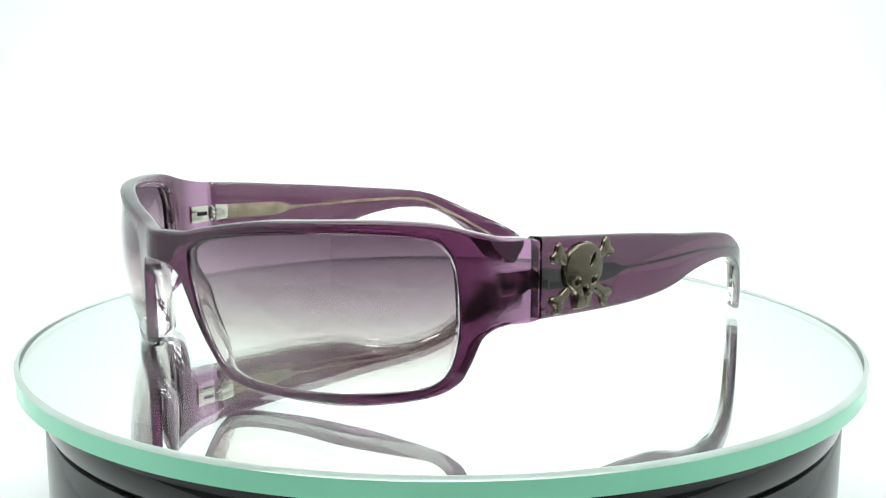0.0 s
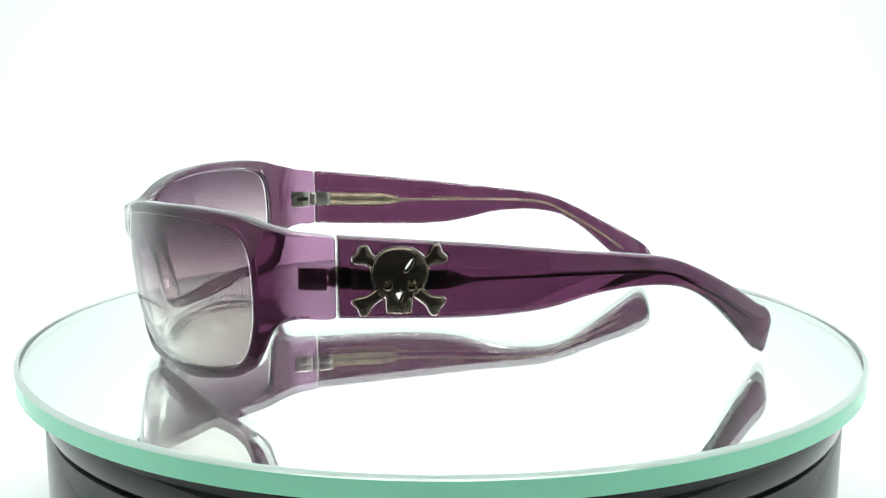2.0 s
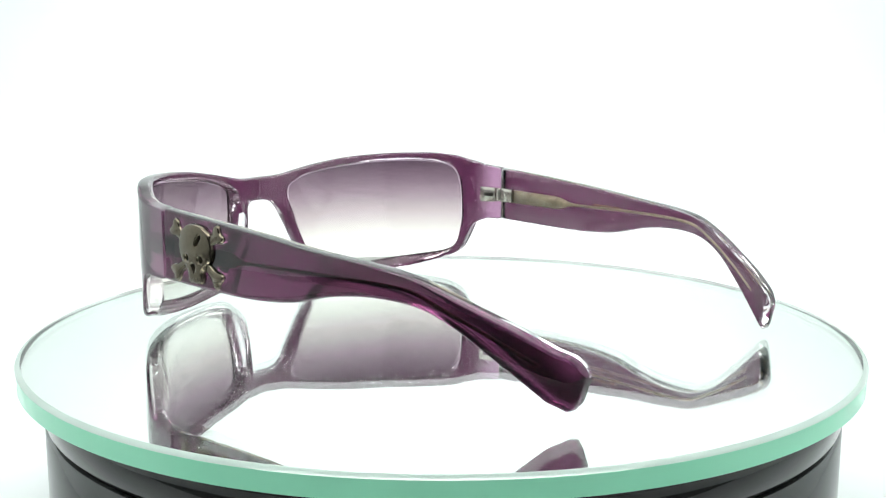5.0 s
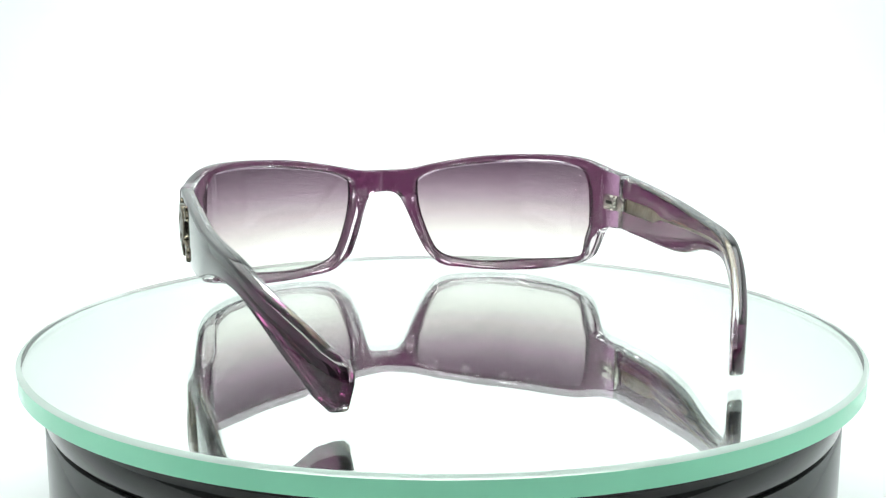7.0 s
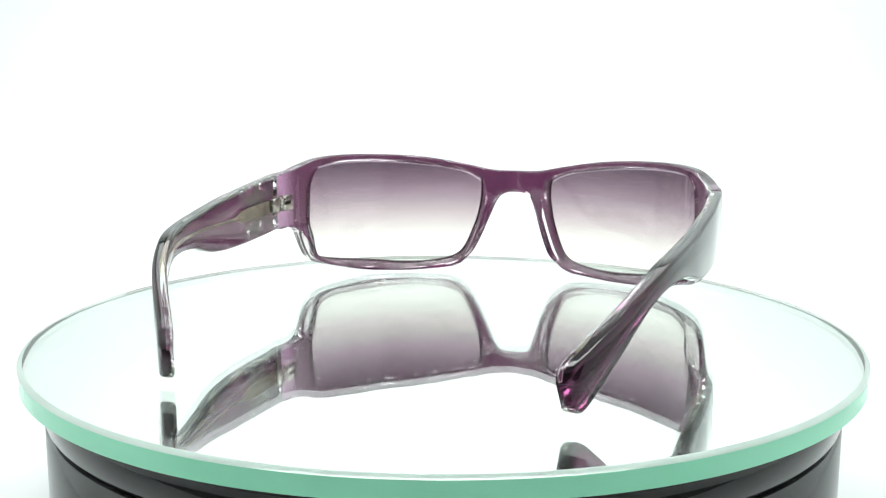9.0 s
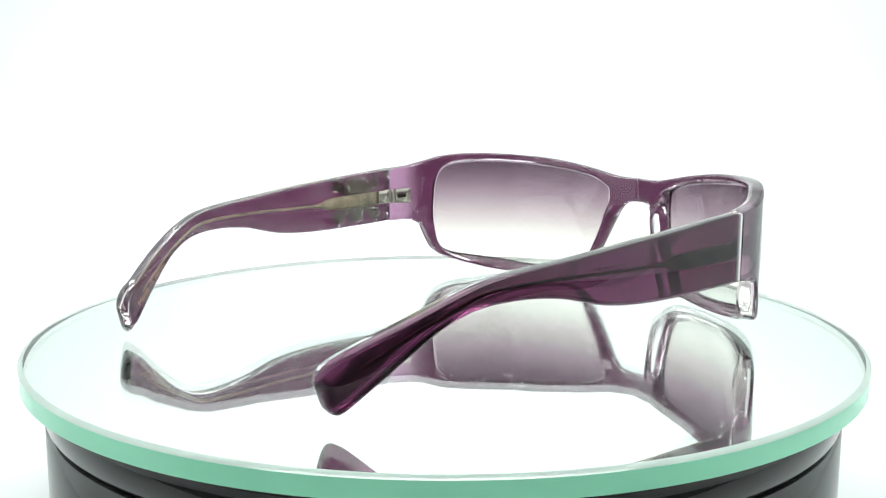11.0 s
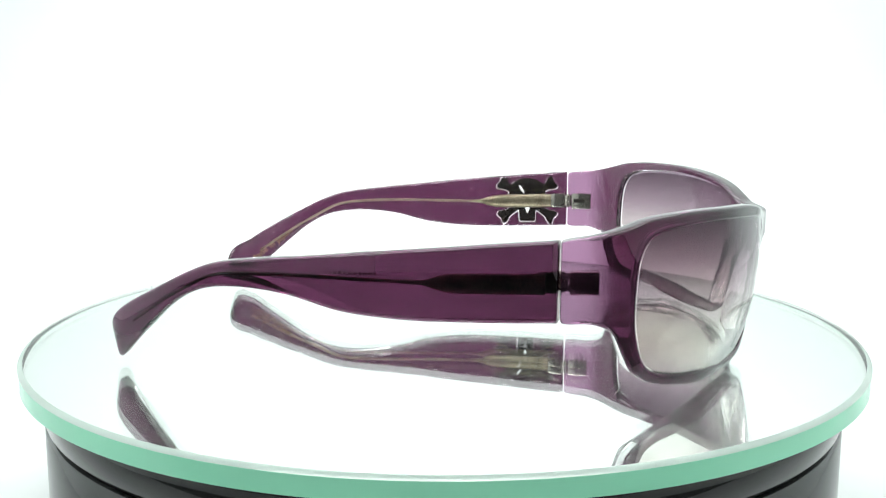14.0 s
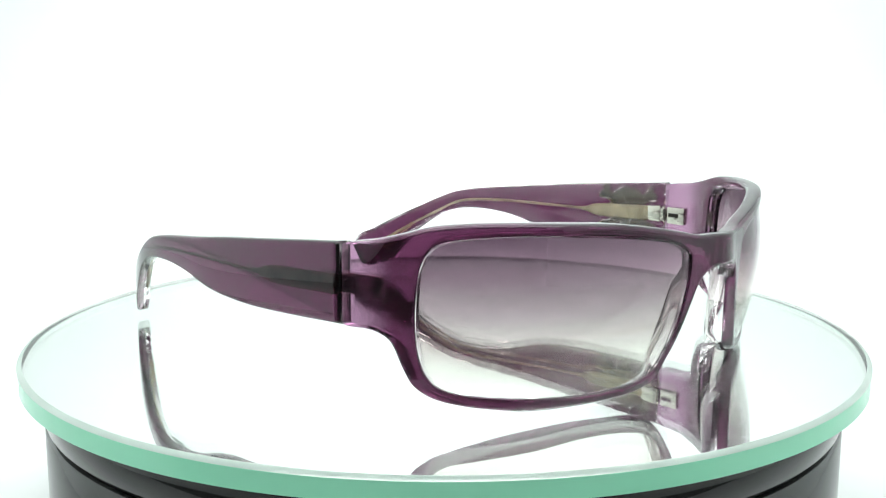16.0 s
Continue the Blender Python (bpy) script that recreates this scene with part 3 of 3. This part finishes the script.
def circle(cx, cy, rx, ry, n=24, turn=0.0):
    a = np.linspace(0, 2 * math.pi, n, endpoint=False)
    x, y = rx * np.cos(a), ry * np.sin(a)
    c, s = math.cos(turn), math.sin(turn)
    return np.stack([cx + c * x - s * y, cy + s * x + c * y], 1)


def wound(q):
    return q if np.sum(q[:, 0] * np.roll(q[:, 1], -1) - np.roll(q[:, 0], -1) * q[:, 1]) > 0 else q[::-1]


def emblem_outlines():
    """The skull shape and the four bone ends, drawn with a along the temple towards the tip and b up."""
    half = [(0.0, 7.2), (2.8, 6.75), (5.1, 5.1), (6.15, 2.4), (6.05, 0.2), (5.2, -1.7), (3.7, -3.0), (2.8, -4.0), (2.7, -5.9), (2.5, -7.0), (1.9, -7.35),
            (1.25, -7.0), (0.6, -7.5), (0.0, -7.15)]
    r = spline(half, 6)
    outlines = [wound(even(np.vstack([r[::-1], r[1:-1] * (-1, 1)]), 0.45))]
    q = spline([(4.6, 1.2), (6.4, 1.2), (8.2, 1.35), (9.3, 2.0), (10.4, 2.25), (11.2, 1.6), (11.0, 0.6), (10.7, 0.0)], 5)
    bone = even(np.vstack([q, q[::-1][1:] * (1, -1)]), 0.45)
    for turn in (radians(33.5), radians(146.5), radians(215), radians(325)):
        c, s = math.cos(turn), math.sin(turn)
        outlines.append(wound(np.stack([c * bone[:, 0] - s * bone[:, 1], s * bone[:, 0] + c * bone[:, 1]], 1)))
    return outlines


def on_temple(bm, side):
    """Carry a bmesh drawn as (a, b, height over the outer face) over to the temple."""
    lean = radians(-1)
    for v in bm.verts:
        a, b, h = v.co
        a, b = a * math.cos(lean) - b * math.sin(lean), a * math.sin(lean) + b * math.cos(lean)
        y = 19.0 - a
        v.co = Vector((side * (temple_x(y, 0, side) + h), y, 26.95 + b)) * MM


def cut_recess(ob, side):
    """Mill the emblem's seat through the coloured layer, a little wider than the emblem."""
    cutters = []
    for outline in emblem_outlines():
        bm = plate(inset(outline, -0.17), 4.5)
        for v in bm.verts:
            v.co.z -= 2.3
        on_temple(bm, side)
        bmesh.ops.recalc_face_normals(bm, faces=bm.faces[:])
        if bm.calc_volume(signed=True) < 0:
            bmesh.ops.reverse_faces(bm, faces=bm.faces[:])
        me = bpy.data.meshes.new("seat")
        for f in bm.faces:
            f.material_index = 1
        bm.to_mesh(me)
        bm.free()
        me.materials.append(PLUM)
        me.materials.append(CRYSTAL)
        cutters.append(new("seat", me))
        mod = ob.modifiers.new("seat", "BOOLEAN")
        mod.operation, mod.solver, mod.object = "DIFFERENCE", "EXACT", cutters[-1]
    bpy.context.view_layer.update()
    me = bpy.data.meshes.new_from_object(ob.evaluated_get(bpy.context.evaluated_depsgraph_get()))
    ob.modifiers.clear()
    ob.data = me
    me.name = "temple"
    me.set_sharp_from_angle(angle=radians(35))
    for c in cutters:
        bpy.data.objects.remove(c)


def emblem(owner, side):
    """Cast pewter ornament: a domed skull shape over two crossed bones, set into the outer face of one temple."""
    outline, *bones = emblem_outlines()
    holes = [circle(-2.6, -1.15, 0.75, 0.75), circle(2.6, -1.15, 0.8, 0.75), circle(1.9, 3.4, 1.65, 0.42, 20, radians(58)),
             even(np.array([(-0.85, -2.8), (0.0, -4.7), (0.85, -2.8), (0.35, -2.5), (-0.35, -2.5)]), 0.4)]
    bm = plate(outline, 1.0, [wound(h) for h in holes], edge=0.3)
    for a in np.arange(-5.5, 6, 1.0):
        bmesh.ops.bisect_plane(bm, geom=bm.verts[:] + bm.edges[:] + bm.faces[:], plane_co=(a, 0, 0), plane_no=(1, 0, 0))
        bmesh.ops.bisect_plane(bm, geom=bm.verts[:] + bm.edges[:] + bm.faces[:], plane_co=(0, a, 0), plane_no=(0, 1, 0))
    for v in bm.verts:
        if v.co.z > 0.5:
            v.co.z += 0.75 * max(0.0, 1 - (v.co.x / 6) ** 2 - ((v.co.y - 1.5) / 8.5) ** 2)
    for bone in bones:
        piece = plate(bone, 0.75, edge=0.3)
        me = bpy.data.meshes.new("bone_piece")
        piece.to_mesh(me)
        piece.free()
        bm.from_mesh(me)
        bpy.data.meshes.remove(me)
    for v in bm.verts:
        v.co.z = v.co.z - 0.1 if v.co.z > 0.01 else -1.2
    on_temple(bm, side)
    return part("emblem", bm, PEWTER, owner, "antique pewter skull and crossed bones ornament", sharp=50)


def printed_bars(owner, side, rows):
    """Illegible gold print on the temple's inner face, as short bars."""
    bm = bmesh.new()
    for y, z, w, h, lean in rows:
        x = temple_x(y, TEMPLE_THICK + 0.02, side)
        slope = math.degrees(math.atan2(temple_x(y - 1, 0, side) - temple_x(y + 1, 0, side), 2.0))
        box(bm, pose(side * x * MM, y * MM, z * MM, lean, 0, side * slope), 0.05 * MM, w * MM, h * MM)
    return part("gold_print", bm, GOLD_PRINT, owner, "worn gold print", smooth=False)


def inner_text(owner, side, words, size, start, end):
    """Gold lettering on the temple's inner face, its line running from start to end (y, z)."""
    data = bpy.data.curves.new("lettering", "FONT")
    data.body, data.size, data.extrude = words, size, 0.02
    holder = new("lettering", data)
    me = bpy.data.meshes.new_from_object(holder.evaluated_get(bpy.context.evaluated_depsgraph_get()))
    bpy.data.objects.remove(holder)
    bm = bmesh.new()
    bm.from_mesh(me)
    bpy.data.meshes.remove(me)
    wide = max(v.co.x for v in bm.verts)
    run = np.array(end, float) - np.array(start, float)
    scale = np.linalg.norm(run) / wide
    run /= np.linalg.norm(run)
    for v in bm.verts:
        y, z = np.array(start) + run * v.co.x * scale + np.array((-run[1], run[0])) * v.co.y * scale * (1 if run[0] * side < 0 else 1)
        v.co = Vector((side * (temple_x(y, TEMPLE_THICK, side) - 0.03 - v.co.z), y, z)) * MM
    return part("gold_lettering", bm, GOLD_PRINT, owner, "small gold lettering", smooth=False)


def sunglasses():
    ob = tagged(empty("sunglasses"), "plum translucent acetate sunglasses with gradient lenses on a mirror", "sunglasses")
    front_frame(ob)
    for side in (-1, 1):
        lens(ob, side)
        t = temple(ob, side)
        core_wire(t, side)
        hinge(t, side)
        if side < 0:
            cut_recess(t, side)
            emblem(t, side)
            inner_text(t, side, "Made in Japan", 1.15, (-69.6, 7.2), (-58.2, 16.4))
        else:
            # illegible script above the wire
            printed_bars(t, side, [(-5.5 - 1.15 * i, 27.5 - 0.03 * i, 0.75 if i % 3 else 0.5, (0.55, 0.4, 0.45, 0.7)[i % 4], 0) for i in range(10)])
    return ob


tent()
for y in (0.02, 0.10, 0.18):
    led_strip(y)
for x, y, turn in ((0.24, -0.77, 15), (-0.445, -0.63, -50)):
    led_bar(x, y, turn)
base = turntable_base()
disc = glass_disc()
specs = sunglasses()


def motions():
    """Disc and sunglasses turn together at an even rate; 8 s shows the sunglasses from straight behind."""
    times = [i / 10 for i in range(161)]
    turn = lambda t: pose(0, 0, 0, 0, 0, 0.014 + TURN_RATE * (t - 8.0))
    walk(specs, [(t, turn(t) @ pose(0.002025, 0, 0.0002)) for t in times])
    walk(disc, [(t, pose(-0.0002, -0.0028, 0) @ turn(t) @ pose(0, 0.00045, 0)) for t in times])


motions()
